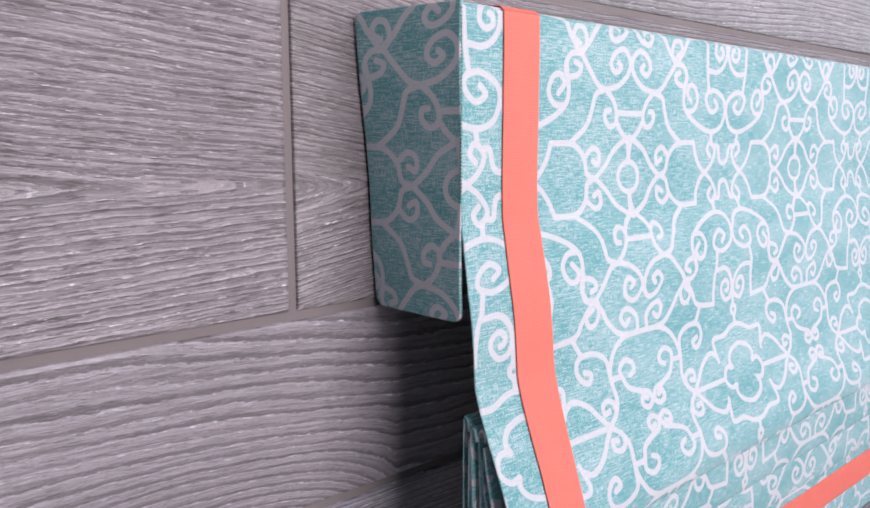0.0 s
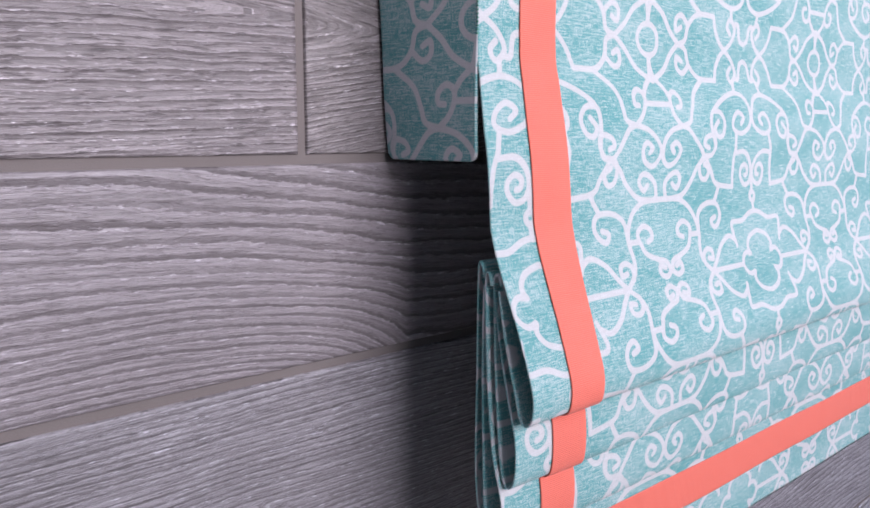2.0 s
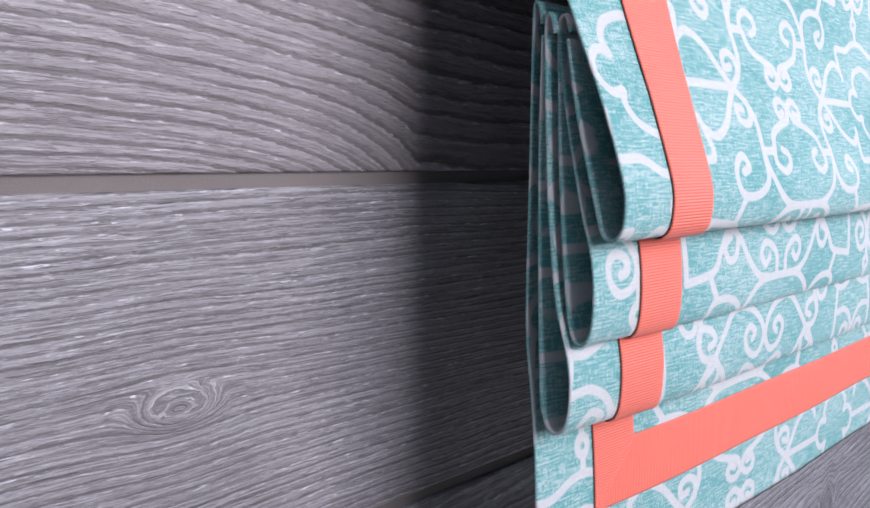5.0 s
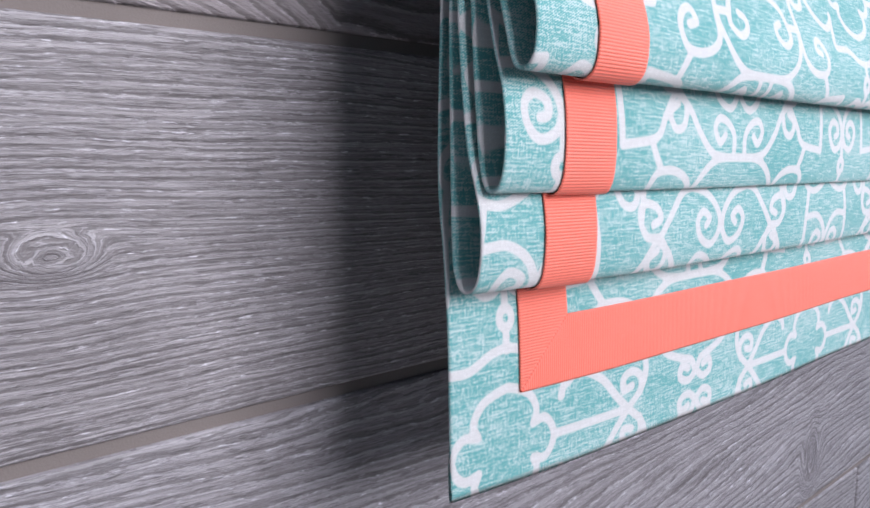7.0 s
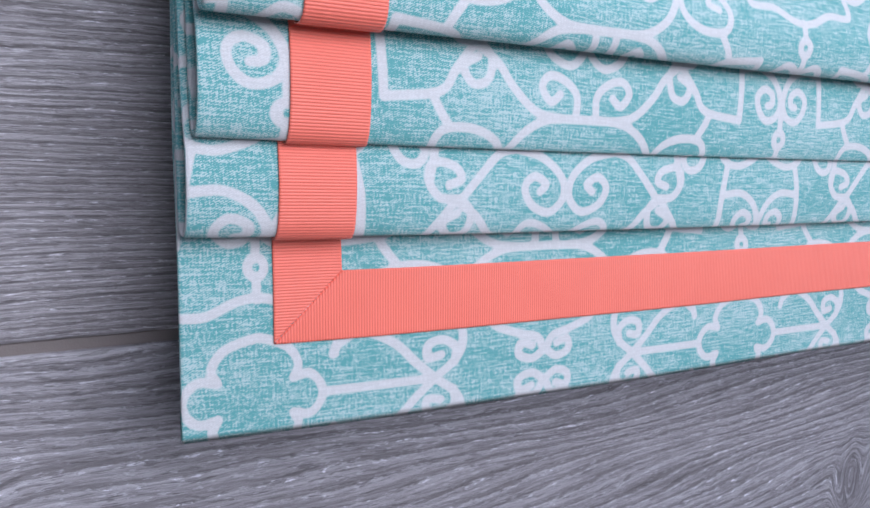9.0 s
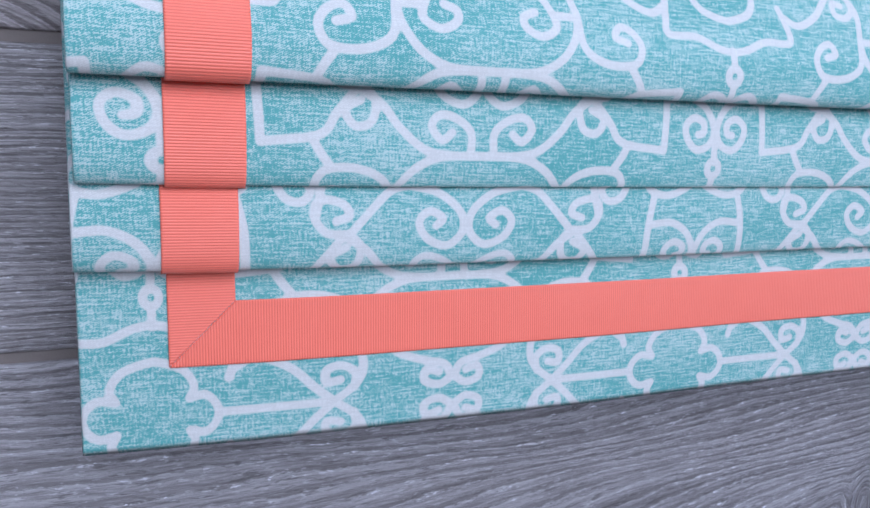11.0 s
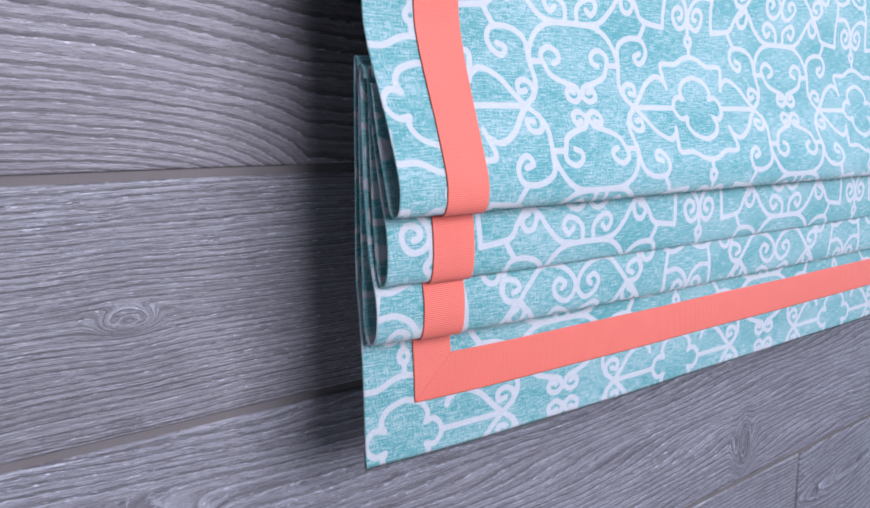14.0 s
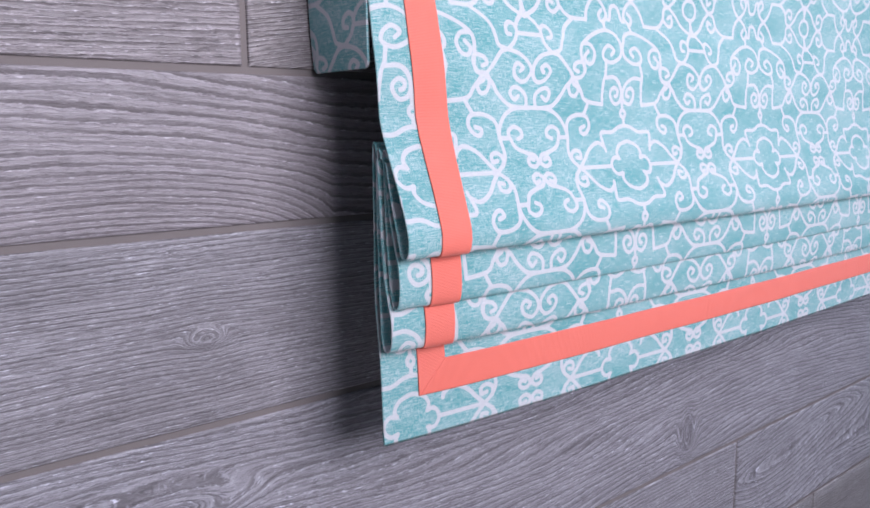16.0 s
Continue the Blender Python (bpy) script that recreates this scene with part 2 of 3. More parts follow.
def smooth_path(points, step):
    """A Catmull-Rom curve through the points, in steps of about that length."""
    p = np.array(points, float)
    p = np.vstack([2 * p[0] - p[1], p, 2 * p[-1] - p[-2]])
    out = []
    for a, b, c, d in zip(p[:-3], p[1:-2], p[2:-1], p[3:]):
        n = max(2, int(np.ceil(np.linalg.norm(c - b) / step)))
        t = np.linspace(0, 1, n, endpoint=False)[:, None]
        out.append(0.5 * (2 * b + (c - a) * t + (2 * a - 5 * b + 4 * c - d) * t**2 + (3 * b - a - 3 * c + d) * t**3))
    return np.vstack([*out, p[-2:-1]])


def arc_length(p):
    return np.concatenate([[0], np.cumsum(np.linalg.norm(np.diff(p, axis=0), axis=1))])


# ---- the room: all but the plank wall is unseen, added to shape bounce light ----
X0, X1, Y1, Z1 = -2.4, SIDE_X, WIN_Y, 2.75
tagged(slab("floor", X0, X1, Y1, 0.1, -0.1, 0, FLOOR), "unseen grey floor added to close the room", "floor", kind="structure")
tagged(slab("ceiling", X0, X1, Y1, 0.1, Z1, Z1 + 0.1, PAINT), "unseen grey blue ceiling added to close the room", "ceiling", kind="structure")
tagged(slab("wall_west", X0 - 0.1, X0, Y1, 0.1, 0, Z1, PALE), "unseen pale blue side wall added to bounce light", "wall", kind="structure")
for name, box in (("wall_east_low", (Y1, 0.1, 0, SIDE_Z0)), ("wall_east_high", (Y1, 0.1, SIDE_Z1, Z1)),
                  ("wall_east_south", (Y1, SIDE_Y0, SIDE_Z0, SIDE_Z1)), ("wall_east_north", (SIDE_Y1, 0.1, SIDE_Z0, SIDE_Z1))):
    tagged(slab(name, X1, X1 + 0.1, box[0], box[1], box[2], box[3], PAINT), "unseen grey blue side wall round its assumed opening", "wall", kind="structure")
for name, box in (("wall_south_low", (X0, X1, 0, WIN_Z0)), ("wall_south_high", (X0, X1, WIN_Z1, Z1)),
                  ("wall_south_west", (X0, WIN_X0, WIN_Z0, WIN_Z1)), ("wall_south_east", (WIN_X1, X1, WIN_Z0, WIN_Z1))):
    tagged(slab(name, box[0], box[1], Y1 - 0.1, Y1, box[2], box[3], PAINT), "unseen grey blue wall round the window opening", "wall", kind="structure")
wall = tagged(slab("wall_north", X0, X1, 0.0026, 0.1, 0, Z1, GROUT), "wall clad with grey wood-look planks and taupe grout joints", "wall", kind="structure")


# ---- planks of the wall ----
def ring_field(kind, x, z):
    """Which growth ring a point lies on; the grain runs along the lines of equal value."""
    bend = 0.004 * np.sin(3.1 * x + 2.0) + 0.002 * np.sin(9.0 * x + 14 * z)
    if kind == "nose_right_high":
        slope = 0.060 + 0.030 * np.tanh((z - 1.466) / 0.012)
        h = np.hypot(z - 1.466, 0.003) + slope * (x + 0.134) + 0.3 * bend
        return h / 0.0058
    if kind == "nose_left":
        h = np.hypot(z - 1.463, 0.004) + 0.16 * np.minimum(x + 0.03, 0.2) + 0.3 * bend
        return np.where(h < 0.03, h / 0.007, 0.03 / 0.007 + (h - 0.03) / 0.0042)
    if kind == "nose_right_low":
        up = np.maximum(z - 1.2185, 0.0005)
        dip = np.minimum(0.0185 * np.log1p(np.exp((x + 0.055) / 0.028)), 0.05) * np.exp(-up / 0.07)
        h = up * (1 + 0.5 * (x + 0.2)) + dip - 0.006 * np.exp(-(((x + 0.2) / 0.1) ** 2)) + 0.25 * bend
        return np.log(1 + 12.0 * np.maximum(h, 0)) / 0.056
    if kind == "knot":
        dx, dz = x + 0.127, z - 1.121
        lift = 0.006 * np.exp(-((dx / 0.035) ** 2)) * np.tanh(dz / 0.006) * np.exp(-np.abs(dz) / 0.030)
        flow = dz - lift + 0.06 * dx * dx + 0.4 * bend + 0.0022 * np.sin(7.0 * x + 45 * z)
        heart = np.exp(-(((dx / 0.017) ** 2 + (dz / 0.008) ** 2) ** 1.5))
        return (flow / 0.0046 + 40) * (1 - heart) + (np.hypot(dx * 0.45, dz) / 0.0016 + 41) * heart
    if kind == "low":
        dx, dz = x - 0.705, z - 0.812
        near = np.exp(-((dx / 0.026) ** 2 + (dz / 0.048) ** 2) ** 2)
        turn = np.hypot(dx, dz * 0.5)
        eye = np.exp(-(((x + 0.175) / 0.085) ** 2 + ((z - 0.958) / 0.026) ** 2) ** 2)
        swirl = np.hypot((x + 0.175) * 0.30, z - 0.958)
        flow = z - 0.9 + 0.006 * np.sin(11 * x + 60 * z) * np.sin(3.7 * x + 17 * z + 1.0) + 0.022 * np.sin(4.0 * x + 0.6) * np.clip((1.03 - z) / 0.1, 0, 1) + bend
        return (flow / 0.0088 + 20) * (1 - near) * (1 - eye) + (turn / 0.005 + 8) * near + (swirl / 0.0045 + 26) * eye
    if kind == "swirl":
        return np.hypot((x - 1.2) * 0.22 + 0.02 * np.sin(40 * z), z - 0.69 + 0.012 * np.sin(9 * x)) / 0.010 + 500 * bend
    return (z + 0.02 * np.sin(1.7 * x + 5 * z) + bend) / 0.006


KNOTS = ((0.705, 0.812, 0.020, 0.040, 0.5), (-0.127, 1.121, 0.010, 0.005, 0.2))
# plank hues, with the light painted in: upper rows dimmer, lower rows brighter, bluer
LIT_TINT = {"nose_right_high": (0.86, 0.80, 0.82), "nose_left": (0.82, 0.77, 0.77), "nose_right_low": (0.92, 0.87, 0.91),
         "knot": (0.97, 0.965, 1.02), "low": (1.07, 1.08, 1.16), "swirl": (1.09, 1.11, 1.19), "swirl_side": (1.07, 1.08, 1.15)}
LOOSE = {"nose_right_low": 0.35, "nose_right_high": 0.9, "knot": 0.75, "low": 0.8, "swirl": 0.9, "swirl_side": 0.8}


def plank(kind, x0, x1, z0, z1):
    """One plank with rounded-over edges, its face a fine sheet that carries the ring field."""
    gap, edge, depth = 0.0034, 0.0012, 0.0030
    x0, x1, z0, z1 = x0 + gap, x1 - gap, z0 + gap, z1 - gap
    near = kind != "straight"
    xs = np.concatenate([[x0, x0 + edge * 0.3, x0 + edge], np.linspace(x0 + edge, x1 - edge, int((x1 - x0) / (0.003 if near else 0.02)) + 2)[1:-1], [x1 - edge, x1 - edge * 0.3, x1]])
    zs = np.concatenate([[z0, z0 + edge * 0.3, z0 + edge], np.linspace(z0 + edge, z1 - edge, int((z1 - z0) / (0.003 if near else 0.02)) + 2)[1:-1], [z1 - edge, z1 - edge * 0.3, z1]])
    gx, gz = np.meshgrid(xs, zs)
    rim = np.minimum(np.minimum(gx - x0, x1 - gx), np.minimum(gz - z0, z1 - gz))
    gy = np.where(rim < 1e-6, depth, np.where(rim < edge * 0.5, 0.0007, 0.0))
    verts = np.stack([gx, gy, gz], -1).reshape(-1, 3)
    me = mesh_of("plank", verts, grid_faces(len(zs), len(xs)), WOOD)
    point_values(me, "ring", ring_field(kind, gx, gz).ravel())
    point_values(me, "knot", sum(k * np.exp(-(((gx - cx) / rx) ** 2 + ((gz - cz) / rz) ** 2)) for cx, cz, rx, rz, k in KNOTS).ravel())
    point_values(me, "loose", np.full(len(verts), LOOSE.get(kind, 0.8)))
    point_values(me, "lit_tint", np.tile(LIT_TINT.get(kind, (1, 1, 1)), (len(verts), 1)))
    return part("plank", me, wall)


ROWS_Z = (0.0, 0.19, 0.37, 0.55, 0.753, 1.0335, 1.2215, 1.3705, 1.622, 1.83, 2.02, 2.21, 2.4, 2.56, 2.75)
FEATURES = {4: [("swirl_side", X0, 0.872), ("swirl", 0.872, X1)], 5: [("low", -1.3, 1.9)], 6: [("knot", -1.6, 0.9)], 7: [("nose_right_low", -1.1, 1.25)],
            8: [("nose_right_high", -1.2, -0.074), ("nose_left", -0.074, 1.3)]}


# ---- the print of the fabric: one quarter of its repeat, drawn in millimetres ----
HALF_U, HALF_V = 0.1565, 0.197
HALF_REAL = 0.1595  # half the repeat across, where the cloth hangs free of its hem
LINES = []


def lean(v):
    """How far the cloth's print strays sideways on its way down, in millimetres."""
    return np.interp(v, [0, 30, 50, 70, 90, 100, 116, 160, 197], [-1, 6, 11, 8, 8, 4, -2, -3, -3])


def stroke(*points, straight=False):
    """A drawn line through points (across, down) from the middle of the ring."""
    p = points if straight else [(u + 8.5 * v / 197 - lean(v), v) for u, v in points]
    p = smooth_path(p, 2.5) / 1000
    LINES.append(np.hstack([p[:-1], p[1:]]))


def draw_print():
    # ring, its ogee frame and the tulips beside it
    stroke(*[(14.2 * math.cos(a), 12.4 * math.sin(a)) for a in np.linspace(-0.3, math.pi / 2 + 0.3, 9)], straight=True)
    stroke((0, 12), (1, 22), (3, 31), straight=True)
    stroke((45, 0), (32, 10), (20, 23), (0, 33), straight=True)
    stroke((45, 0), (56, 4), (63, 17), (79, 27), (106, 28))
    stroke((62, 17), (53, 24), (44, 20), (43, 11), (51, 14))
    stroke((106, 28), (108, 16), (114, 6), (122, 0))
    stroke((122, 0), (135, 8), (143, 20), (135, 28), (129, 21), (134, 15))
    stroke((138, 27), (137, 38))
    stroke((141, 24), (149, 24), (151, 11), (160, 7))
    stroke((83, 28), (66, 41), (59, 56), (53, 66), (40, 70))
    # bar with its posts, and the scrolls below
    stroke((5, 32), (13, 38), (19, 46), straight=True)
    stroke((34, 70), (24, 62), (19, 52), (20, 44), (27, 41), (34, 46), (34, 53), (28, 54), straight=True)
    stroke((-4, 52), (19, 52), straight=True)
    stroke((34, 70), (17, 74), (4, 84), (2, 95), (11, 103), (23, 99), (28, 90), (22, 84), (14, 88), (18, 92), straight=True)
    stroke((39, 70), (49, 73), (59, 83), (68, 96))
    stroke((68, 96), (81, 95), (90, 86), (87, 78), (75, 80), (71, 86), (78, 89))
    stroke((68, 96), (59, 103), (57, 114), (65, 116), (73, 108), (67, 103))
    stroke((70, 97), (81, 110), (90, 121), (119, 125), straight=True)
    stroke((69, 97), (57, 105), (48, 116), (34, 127), (18, 130), (-6, 130), straight=True)
    # heart and crown on the other axis
    stroke((89, 87), (87, 67), (95, 55), (115, 44), (137, 38), (154, 42), (162, 51), (162, 61), (155, 70), (139, 76), (126, 72), (128, 63), (139, 56), (148, 61), (141, 67))
    stroke((94, 56), (106, 57), (111, 66), (105, 77), (96, 79), (92, 72), (100, 65))
    stroke((125, 74), (121, 93), (120, 108), (119, 125), straight=True)
    stroke((122, 94), (138, 93), (150, 100), (155.5, 112), (152, 121), (143, 124), (136, 118), (134.5, 110), (140.5, 105), (147.5, 108), (147.5, 114), (143.5, 115), straight=True)
    stroke((156.5, 119), (156.5, 131), straight=True)
    stroke(*[(156.5 - 4.3 * math.sin(a), 135.2 - 4.6 * math.cos(a)) for a in np.linspace(-0.2, math.pi + 0.2, 8)], straight=True)
    stroke((156.5, 139.5), (156.5, 150), straight=True)
    stroke((157, 149), (146, 151), (131, 157), (112, 157.5), (112, 168), (115, 179), straight=True)
    stroke((113, 174), (102, 169), (86, 176), (74, 188), (64, 197), straight=True)
    # cup, drop and bulb
    stroke((7, 130), (7, 118), (15, 111), (25, 109), (30, 115), (24, 122), (18, 118), straight=True)
    stroke((10, 130), (27, 131.5), (41, 139), (49.5, 151), (52, 162), straight=True)
    stroke((52, 162), (37, 162), straight=True)
    stroke((37, 163), (38, 155), (29, 150), (20, 154), (19, 160), (26, 163), straight=True)
    stroke((37, 162), (31, 172), (16, 178), (5, 181), (1, 188), straight=True)
    stroke((52, 162), (54, 147), (62, 140), (75, 137), (88, 139), (92, 148), (87, 156), (79, 159), (75, 153), (83, 150), straight=True)
    stroke((84, 137), (90, 129), (94, 122), straight=True)
    # vine, arm and quatrefoil
    stroke((52, 162), (49, 178), (53, 188), (64, 197), straight=True)
    stroke((54, 190), (53, 182), (60, 177), (68, 179), (68, 186), (61, 185), straight=True)
    stroke((64, 197), (120, 197), straight=True)
    stroke((120, 197), (122, 191.5), (128, 187), (137, 188.5), straight=True)
    stroke((137, 188.5), (134, 182), (139, 174), (148, 170), (157, 168), straight=True)
    stroke((1, 189), (8, 193), (16, 190), (15, 183.5), (8, 185.5), straight=True)


draw_print()
SEGS = np.vstack(LINES)


def print_distance(u, v):
    """The distance in metres from each point of the cloth to the nearest drawn line of the print."""
    fold = lambda w, half: half - np.abs(np.mod(w, 2 * half) - half)
    p = np.stack([fold(u, HALF_U), fold(v, HALF_V)], -1).astype(np.float32)
    a, d = SEGS[:, :2].astype(np.float32), (SEGS[:, 2:] - SEGS[:, :2]).astype(np.float32)
    dd = (d * d).sum(1)
    best = np.full(len(p), 1.0, np.float32)
    cell = 0.0125
    key = (p[:, 0] // cell).astype(int) * 100 + (p[:, 1] // cell).astype(int)
    for k in np.unique(key):
        idx = np.nonzero(key == k)[0]
        c = np.array([(k // 100 + 0.5) * cell, (k % 100 + 0.5) * cell])
        close = np.linalg.norm(a + d / 2 - c, axis=1) < 0.022
        if not close.any():
            continue
        q, aa, ds, l2 = p[idx][:, None, :], a[close], d[close], dd[close]
        t = np.clip(((q - aa) * ds).sum(-1) / l2, 0, 1)
        gap = q - aa - t[..., None] * ds
        best[idx] = np.sqrt((gap * gap).sum(-1)).min(1)
    return np.minimum(best, 0.02)


# ---- the roman shade ----
WIDTH, AXIS_U, RING_Z = 1.5, 0.1955, 1.4645
FINE = 0.0014
COLS = np.concatenate([np.arange(0, 0.46, 0.0014), np.arange(0.46, 0.85, 0.0022), np.arange(0.85, WIDTH + 0.004, 0.004)])


def settle(x, y, z, front, inner, squash):
    """Away from its free edge each fold lies flatter, with its front at another depth."""
    k = 1 - np.exp(-x / 0.10)
    return y + k * ((inner - front) + (y - front) * (squash - 1))


def hem_bulge(x, z):
    return -0.015 * (1 - np.exp(-x / 0.2)) * np.clip((1.24 - z) / 0.17, 0, 1)


def ripple(x, z):
    return 0.0009 * np.sin(11 * x + 3 * z) * np.clip(x / 0.1, 0, 1) + 0.0005 * np.sin(29 * x - 17 * z + 1.0)


PROFILES = {
    "front": [(-0.002, 1.586), (-0.05, 1.5862), (-0.086, 1.5855), (-0.0935, 1.5825), (-0.0950, 1.575), (-0.0950, 1.52), (-0.0950, 1.45), (-0.1005, 1.42), (-0.108, 1.385), (-0.112, 1.352),
              (-0.1155, 1.325), (-0.124, 1.288), (-0.137, 1.243), (-0.1438, 1.221), (-0.1448, 1.209), (-0.1430, 1.200), (-0.138, 1.1962), (-0.1325, 1.199),
              (-0.1285, 1.211), (-0.118, 1.25), (-0.112, 1.284)],
    "fold_high": [(-0.112, 1.287), (-0.1095, 1.294), (-0.107, 1.287), (-0.113, 1.25), (-0.1215, 1.212), (-0.128, 1.19), (-0.1302, 1.172), (-0.1294, 1.157), (-0.1260, 1.1495),
                  (-0.1208, 1.148), (-0.1165, 1.154), (-0.1135, 1.17), (-0.1085, 1.22), (-0.1055, 1.284)],
    "fold_low": [(-0.1055, 1.287), (-0.1038, 1.2945), (-0.102, 1.287), (-0.105, 1.22), (-0.111, 1.17), (-0.1175, 1.147), (-0.1205, 1.13), (-0.1195, 1.1135), (-0.1155, 1.1062),
                 (-0.1095, 1.1050), (-0.1048, 1.111), (-0.102, 1.13), (-0.0985, 1.22), (-0.0988, 1.287)],
    "hem": [(-0.0985, 1.292), (-0.0968, 1.300), (-0.095, 1.293), (-0.0945, 1.22), (-0.0945, 1.155), (-0.0985, 1.12), (-0.1015, 1.087), (-0.103, 1.05), (-0.1042, 1.013), (-0.1038, 1.0108), (-0.1026, 1.0112), (-0.1020, 1.03)],
}
LAYOUT = {  # front depth at the edge, front depth within, squash, height of a known line of the print and that line
    "front": (-0.1448, -0.1440, 1.0, RING_Z, 0.0), "fold_high": (-0.1302, -0.1285, 0.4, 1.165, 0.130),
    "fold_low": (-0.1205, -0.1235, 0.35, 1.126, 0.093), "hem": (-0.1042, -0.1042, 1.0, 1.0277, 0.197),
}


EDGE = {"front": 0.004, "fold_high": 0.0045, "fold_low": 0.002, "hem": 0.0024}  # how far the free edge lies in from the head's


EDGE_WAVE = ([-1.45, -1.42, -1.39, -1.365, -1.345, -1.325, -1.308, -1.288, -1.262, -1.24], [0, 0.003, 0.006, 0.006, 0.007, 0.009, 0.008, 0.005, 0.0015, 0])


def surface(kind, xs, lift=0.0):
    """Points of one fold: rows down the cloth, columns across; and how far down the print each row lies."""
    front, inner, squash, ref_z, ref_v = LAYOUT[kind]
    prof = smooth_path(PROFILES[kind], FINE)
    s = arc_length(prof)
    low = int(np.argmin(prof[:, 1]))
    start = int(np.argmax(prof[:, 1])) if kind != "front" else 60
    at = start + int(np.argmin(np.abs(prof[start:low, 1] - ref_z)))
    v = ref_v + s - s[at]
    t = np.gradient(prof, axis=0)
    nrm = np.stack([t[:, 1], -t[:, 0]], -1) / np.linalg.norm(t, axis=1)[:, None]
    y = prof[:, 0][:, None] + 0 * xs[None, :]
    z = prof[:, 1][:, None] + 0 * xs[None, :]
    x = xs[None, :] + EDGE[kind] * (np.clip((1.45 - z) / 0.22, 0, 1) if kind == "front" else 1.0) + 0 * y
    if kind == "front":
        fade = np.clip((1.45 - z) / 0.2, 0, 1)
        y = y + fade * (1 - np.exp(-x / 0.12)) * 0.002
        # the free edge waves back towards the wall above the folds
        wave = np.interp(-prof[:, 1], *EDGE_WAVE) * (np.arange(len(s)) < low)
        y = y + wave[:, None] * np.exp(-((np.clip(x, 0, 2) / 0.08) ** 2))
    elif kind != "hem":
        y = settle(x, y, z, front, inner, squash)
    if kind == "hem":
        y = y + hem_bulge(x, z)
    if kind in ("fold_high", "fold_low"):
        z = z - 0.0032 * (1 - np.exp(-np.clip(x, 0, 2) / 0.25)) * np.clip((1.29 - z) / 0.1, 0, 1)
    hang = np.clip((1.46 - z) / 0.1, 0, 1)
    y = y + hang * ripple(x, z)
    z = z - (0.0022 * np.sin(np.pi * np.clip(x / 1.3, 0, 1)) * np.clip((1.25 - z) / 0.1, 0, 1))
    if kind == "hem":
        lift = lift * (np.arange(len(s)) < low - 3)[:, None]
    y, z = y + lift * nrm[:, 0][:, None], z + lift * nrm[:, 1][:, None]
    return x, y, z, v


def cloth_mesh(name, kind):
    """One fold of the printed cloth with its side hem turned to the back."""
    x, y, z, v = surface(kind, COLS)
    bx, by, bz, _ = surface(kind, np.array([0.03, 0.0]) + 0.0006, lift=-0.0018)
    mx, my, mz, _ = surface(kind, np.array([-0.0006]), lift=-0.0009)
    # back turning, rounded edge, face
    X, Y, Z = np.hstack([bx, mx, x]), np.hstack([by, my, y]), np.hstack([bz, mz, z])
    U = X.copy()
    U[:, 0], U[:, 1], U[:, 2] = -0.034, -0.004, -0.002
    V = v[:, None] + 0 * U
    me = mesh_of(name, np.stack([X, Y, Z], -1).reshape(-1, 3), grid_faces(*X.shape)[:, ::-1], FABRIC)
    point_values(me, "cloth", np.stack([U, V, 0 * U], -1).reshape(-1, 3))
    if kind == "front":
        axis = AXIS_U + np.interp(V, [0, 0.03, 0.05, 0.07, 0.09, 0.10, 0.116, 0.16, 0.197, 0.23, 0.27], [-0.001, 0.004, 0.009, 0.007, 0.007, 0.003, 0, 0, 0.001, 0.008, 0.009])
    else:
        side = {"fold_high": 0.0115, "fold_low": 0.0085}.get(kind, 0) * np.clip((0.08 - U) / 0.06, 0, 1)
        axis = {"fold_high": 0.206 - side, "fold_low": 0.2005 - side}.get(kind, U - np.interp(U, [-0.05, 0.0024, 0.0365, 0.068, 0.20, 1.6], [-0.247, -0.1925, -0.1565, -0.120, 0.0, 1.4]))
    across = U - axis
    across = np.where(across > 0, across * HALF_U / HALF_REAL, across)
    point_values(me, "print", print_distance(across.ravel(), V.ravel()))
    return me


def ribbon_mesh(kind, left, width=0.0375, z_top=9.0, z_low=0.0):
    """A strip of ribbon that lies on the face of one fold, with a thin turned edge."""
    xs = np.concatenate([[left, left], np.linspace(left + 0.0010, left + width - 0.0010, 10), [left + width] * 2])
    x, y, z, v = surface(kind, xs, lift=0.0014)
    _, yb, zb, _ = surface(kind, xs, lift=0.0007)
    for c in (0, -1):
        y[:, c], z[:, c] = yb[:, c], zb[:, c]
    prof_z = smooth_path(PROFILES[kind], FINE)[:, 1]
    low = int(np.argmin(prof_z))
    rows = np.arange(len(v))
    keep = (prof_z <= z_top) & (prof_z >= z_low) & ((rows <= low + 6) | (kind == "hem")) & (rows <= low)
    if kind != "front":
        keep &= rows > int(np.argmax(prof_z))
    if kind != "hem":
        keep |= (rows > low) & (rows < low + 7)
    x, y, z, v = x[keep], y[keep], z[keep], v[keep]
    me = mesh_of("ribbon", np.stack([x, y, z], -1).reshape(-1, 3), grid_faces(*x.shape)[:, ::-1], RIBBON)
    point_values(me, "cloth", np.stack([x, v[:, None] + 0 * x, 0 * x], -1).reshape(-1, 3))
    return me


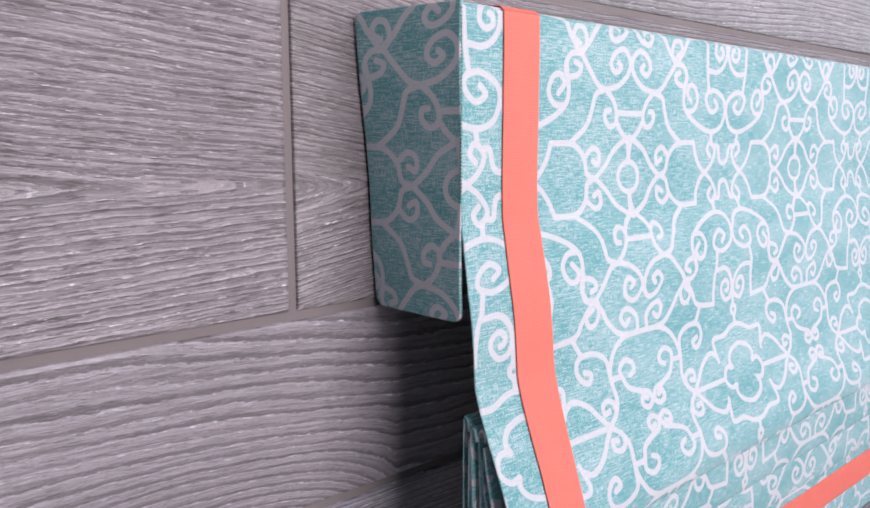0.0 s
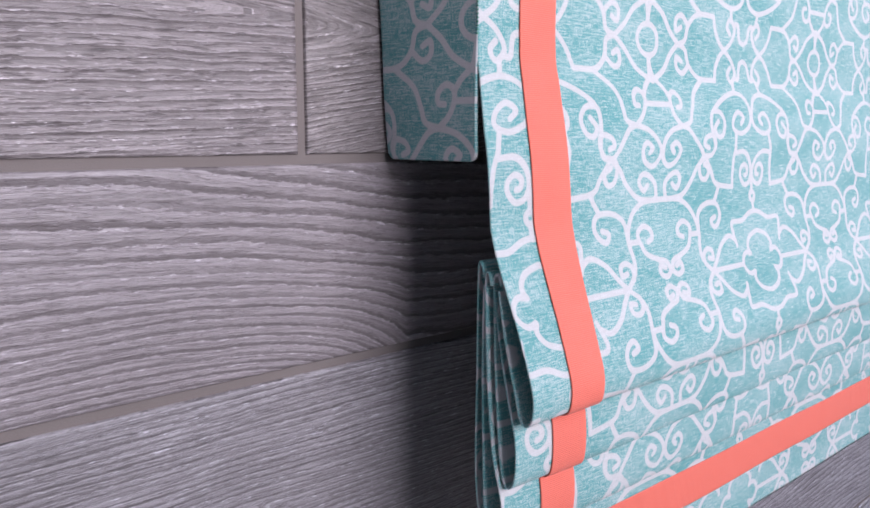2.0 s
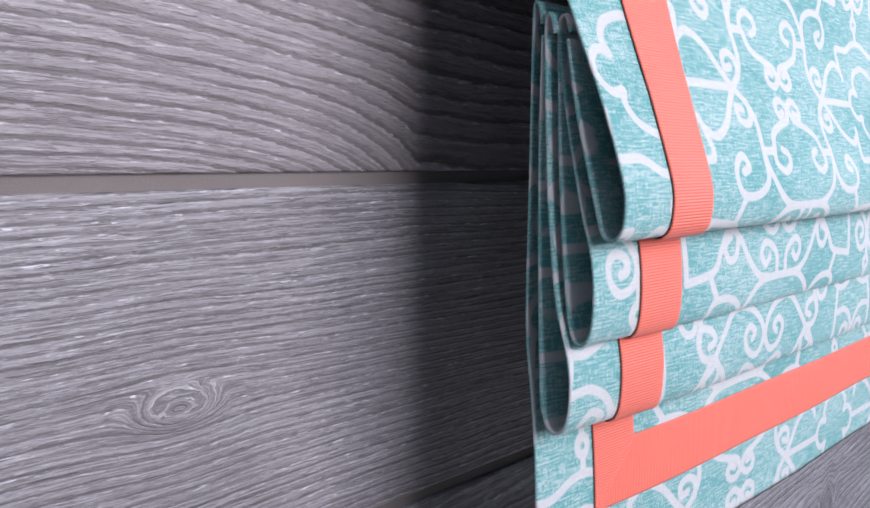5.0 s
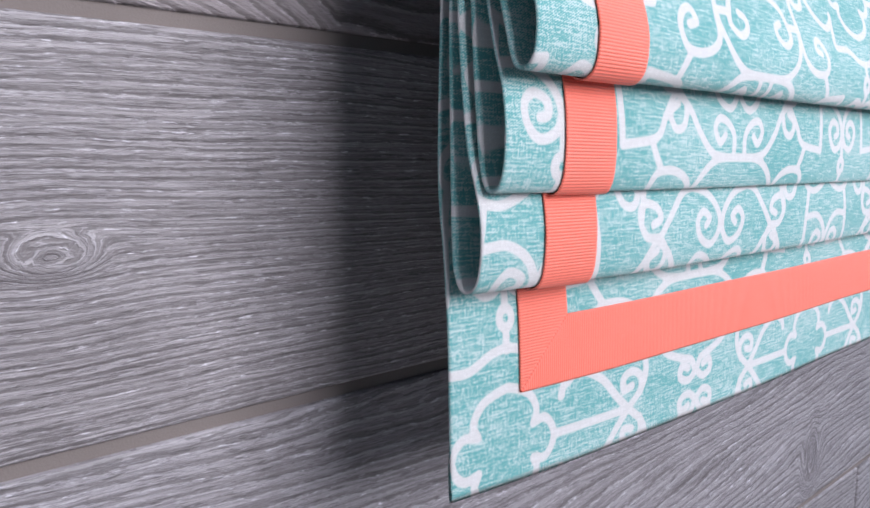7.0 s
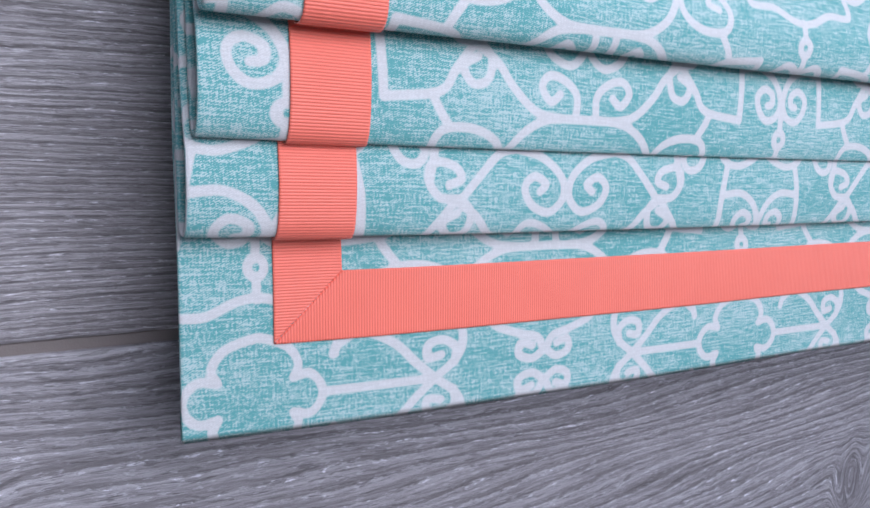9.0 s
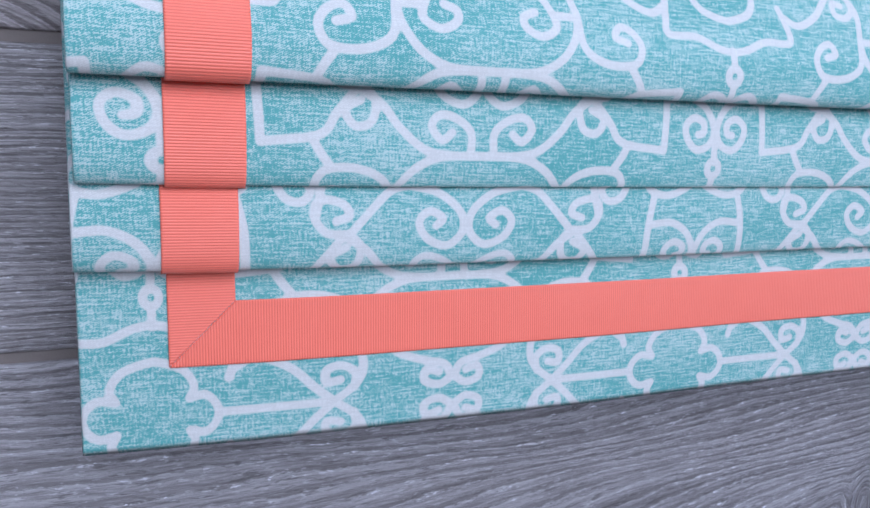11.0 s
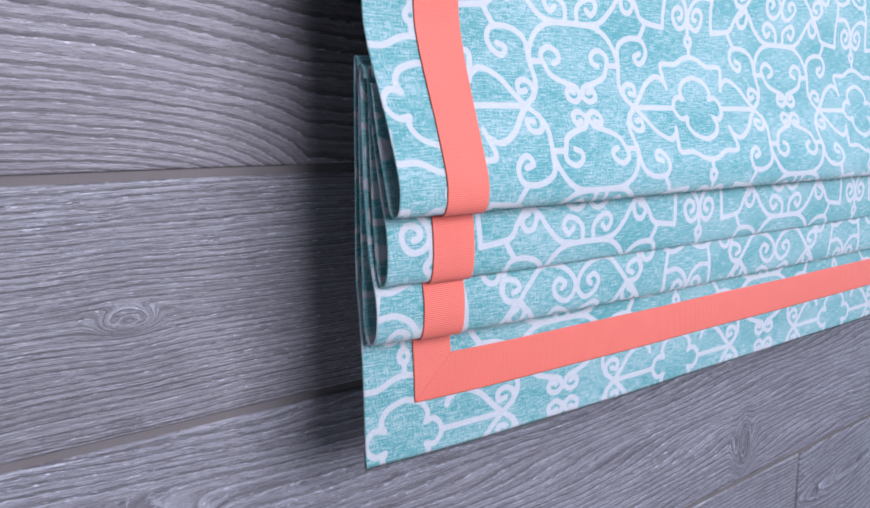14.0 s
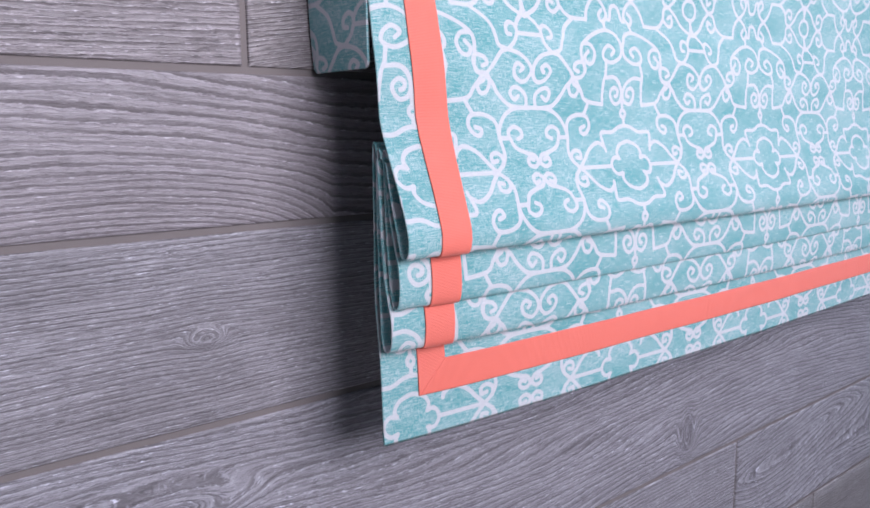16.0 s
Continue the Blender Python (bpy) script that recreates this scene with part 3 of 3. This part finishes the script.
def mitred_ribbon(left, z0, z1):
    """The upright and the level ribbon of the hem, which meet in a mitre at the corner."""
    out = []
    level = z1 - z0
    for upright in (True, False):
        verts, cloth, faces = [], [], []
        n = 40 if upright else 500
        steps = [0, 0.0007 / (0.06 if upright else WIDTH), *np.linspace(0, 1, n)[1:]]  # the mitre is a small groove
        for i, along in enumerate(steps):
            for j, lift in enumerate((0.0006, 0.0013, 0.0013, 0.0013, 0.0013, 0.0006)):
                lift = lift if i else 0.0003
                f = (0, 0, 0.03, 0.97, 1, 1)[j]
                if upright:
                    x = left + f * level
                    low = z0 + f * level
                    z = low + (1.118 - low) * along
                    c = (x, z, 0)
                else:
                    z = z0 + f * level
                    begin = left + f * level + 0.0002
                    x = begin + (WIDTH - begin) * along
                    c = (z, x, 0)
                verts.append((x, z, lift))
                cloth.append(c)
        for i in range(n):
            for j in range(5):
                a = i * 6 + j
                faces.append((a, a + 1, a + 7, a + 6))
        flat = np.array(verts)
        pz = smooth_path(PROFILES["hem"], FINE)
        face = pz[int(np.argmax(pz[:, 1])):int(np.argmin(pz[:, 1]))]
        y = np.interp(-flat[:, 1], -face[:, 1], face[:, 0]) + hem_bulge(flat[:, 0], flat[:, 1]) + ripple(flat[:, 0], flat[:, 1]) - flat[:, 2]
        z = flat[:, 1] - 0.0022 * np.sin(np.pi * np.clip(flat[:, 0] / 1.3, 0, 1))
        me = mesh_of("ribbon", np.stack([flat[:, 0], y, z], -1), faces, RIBBON)
        point_values(me, "cloth", cloth)
        out.append(me)
    return out


def side_return():
    """The upright flap that closes the head of the shade at its side, with rounded corners and a double thickness."""
    y0, y1, z0, z1, r = -0.0945, -0.003, 1.3695, 1.5855, 0.007
    n, m = 70, 150
    gy, gz = np.meshgrid(np.linspace(0, 1, n), np.linspace(0, 1, m))
    # the side at the wall bows a little towards the top
    back = y1 + 0.0 * gz
    Yv = y0 + (back - y0) * gy
    Zv = z0 + (z1 - z0) * gz
    for cy, cz, sy, sz in ((y0 + r, z0 + r, -1, -1), (y1 - r, z0 + r, 1, -1), (y1 - r, z1 - r, 1, 1)):
        dy, dz = (Yv - cy) * sy, (Zv - cz) * sz
        out = (dy > 0) & (dz > 0)
        big, full = np.maximum(dy, dz), np.hypot(dy, dz)
        k = np.where(out & (full > 0), big / np.maximum(full, 1e-9), 1)
        Yv, Zv = np.where(out, cy + sy * dy * k, Yv), np.where(out, cz + sz * dz * k, Zv)
    bow = -0.0012 * np.sin(np.pi * gy) - 0.0008 * np.sin(3 * np.pi * gz) - 0.017 * gy**1.3 * np.clip(gz, 0, 1) ** 1.1
    outer = np.stack([bow - 0.001, Yv, Zv], -1).reshape(-1, 3)
    inner = np.stack([bow + 0.0015, Yv, Zv], -1).reshape(-1, 3)
    faces = grid_faces(m, n)
    rim = [*range(n), *[i * n + n - 1 for i in range(1, m)], *[(m - 1) * n + j for j in range(n - 2, -1, -1)], *[i * n for i in range(m - 2, 0, -1)]]
    k = n * m
    around = [(a, b, b + k, a + k) for a, b in zip(rim, rim[1:] + rim[:1])]
    allf = [tuple(f[::-1]) for f in faces] + [tuple(i + k for i in f) for f in faces] + around
    me = mesh_of("side_return", np.vstack([outer, inner]), allf, FABRIC)
    U = np.concatenate([Yv.ravel()] * 2) - y0
    V = 1.462 - np.concatenate([Zv.ravel()] * 2)
    point_values(me, "cloth", np.stack([U, V, 0 * U], -1))
    point_values(me, "print", print_distance(U, V))
    return me


shade = tagged(new("roman_shade"), "folded teal scroll-print roman shade with coral ribbon on plank wall", "window shade")
part("front_panel", cloth_mesh("front_panel", "front"), shade, "flat teal scroll-print linen front hanging from the head")
part("fold", cloth_mesh("fold", "fold_high"), shade)
part("fold", cloth_mesh("fold", "fold_low"), shade)
part("hem_panel", cloth_mesh("hem_panel", "hem"), shade, "bottom panel of teal scroll-print linen with a straight hem")
part("side_return", side_return(), shade, "shaded teal scroll-print flap at the side of the head")
part("ribbon", ribbon_mesh("front", 0.0392), shade, "upright coral grosgrain ribbon")
part("ribbon", ribbon_mesh("fold_high", 0.0382), shade, "short coral grosgrain ribbon on a fold")
part("ribbon", ribbon_mesh("fold_low", 0.0388, 0.0365), shade, "short coral grosgrain ribbon on a fold")
upright, level = mitred_ribbon(0.0440, 1.0525, 1.0860)
part("ribbon", upright, shade, "coral grosgrain ribbon with a mitred corner")
part("ribbon", level, shade, "level coral grosgrain ribbon with a mitred corner")


def stitching():
    """Short green stitches down the seam at the corner of the head."""
    verts, faces = [], []
    for i in range(52):
        z = 1.452 + i * 0.0025
        k = len(verts)
        for dx, dy, dz in ((-0.0004, 0.0010, 0), (0.0005, -0.0002, 0.0002), (0.0005, -0.0002, 0.0013), (-0.0004, 0.0010, 0.0011), (-0.0009, -0.0009, 0.0006)):
            verts.append((dx - 0.0004, -0.0948 + dy, z + dz))
        faces += [(k, k + 1, k + 4), (k + 1, k + 2, k + 4), (k + 2, k + 3, k + 4), (k + 3, k, k + 4)]
    return mesh_of("stitching", verts, faces, THREAD, smooth=False)


part("stitching", stitching(), shade, "green thread stitched down the corner seam")
board = slab("mounting_board", 0.004, WIDTH - 0.004, -0.090, -0.0005, 1.5645, 1.5835, BOARD)
board.parent = shade

# ---- planks, one by one ----
for row, (z0, z1) in enumerate(zip(ROWS_Z[:-1], ROWS_Z[1:]), 1):
    pieces = FEATURES.get(row, [])
    spans = sorted((a, b, k) for k, a, b in pieces)
    x = X0
    for a, b, k in spans:
        if a > x + 0.01:
            plank("straight", x, a, z0, z1)
        plank(k, a, b, z0, z1)
        x = b
    while x < X1 - 0.01:
        end = X1 if X1 - x < 1.6 else x + 1.2
        plank("straight", x, end, z0, z1)
        x = end
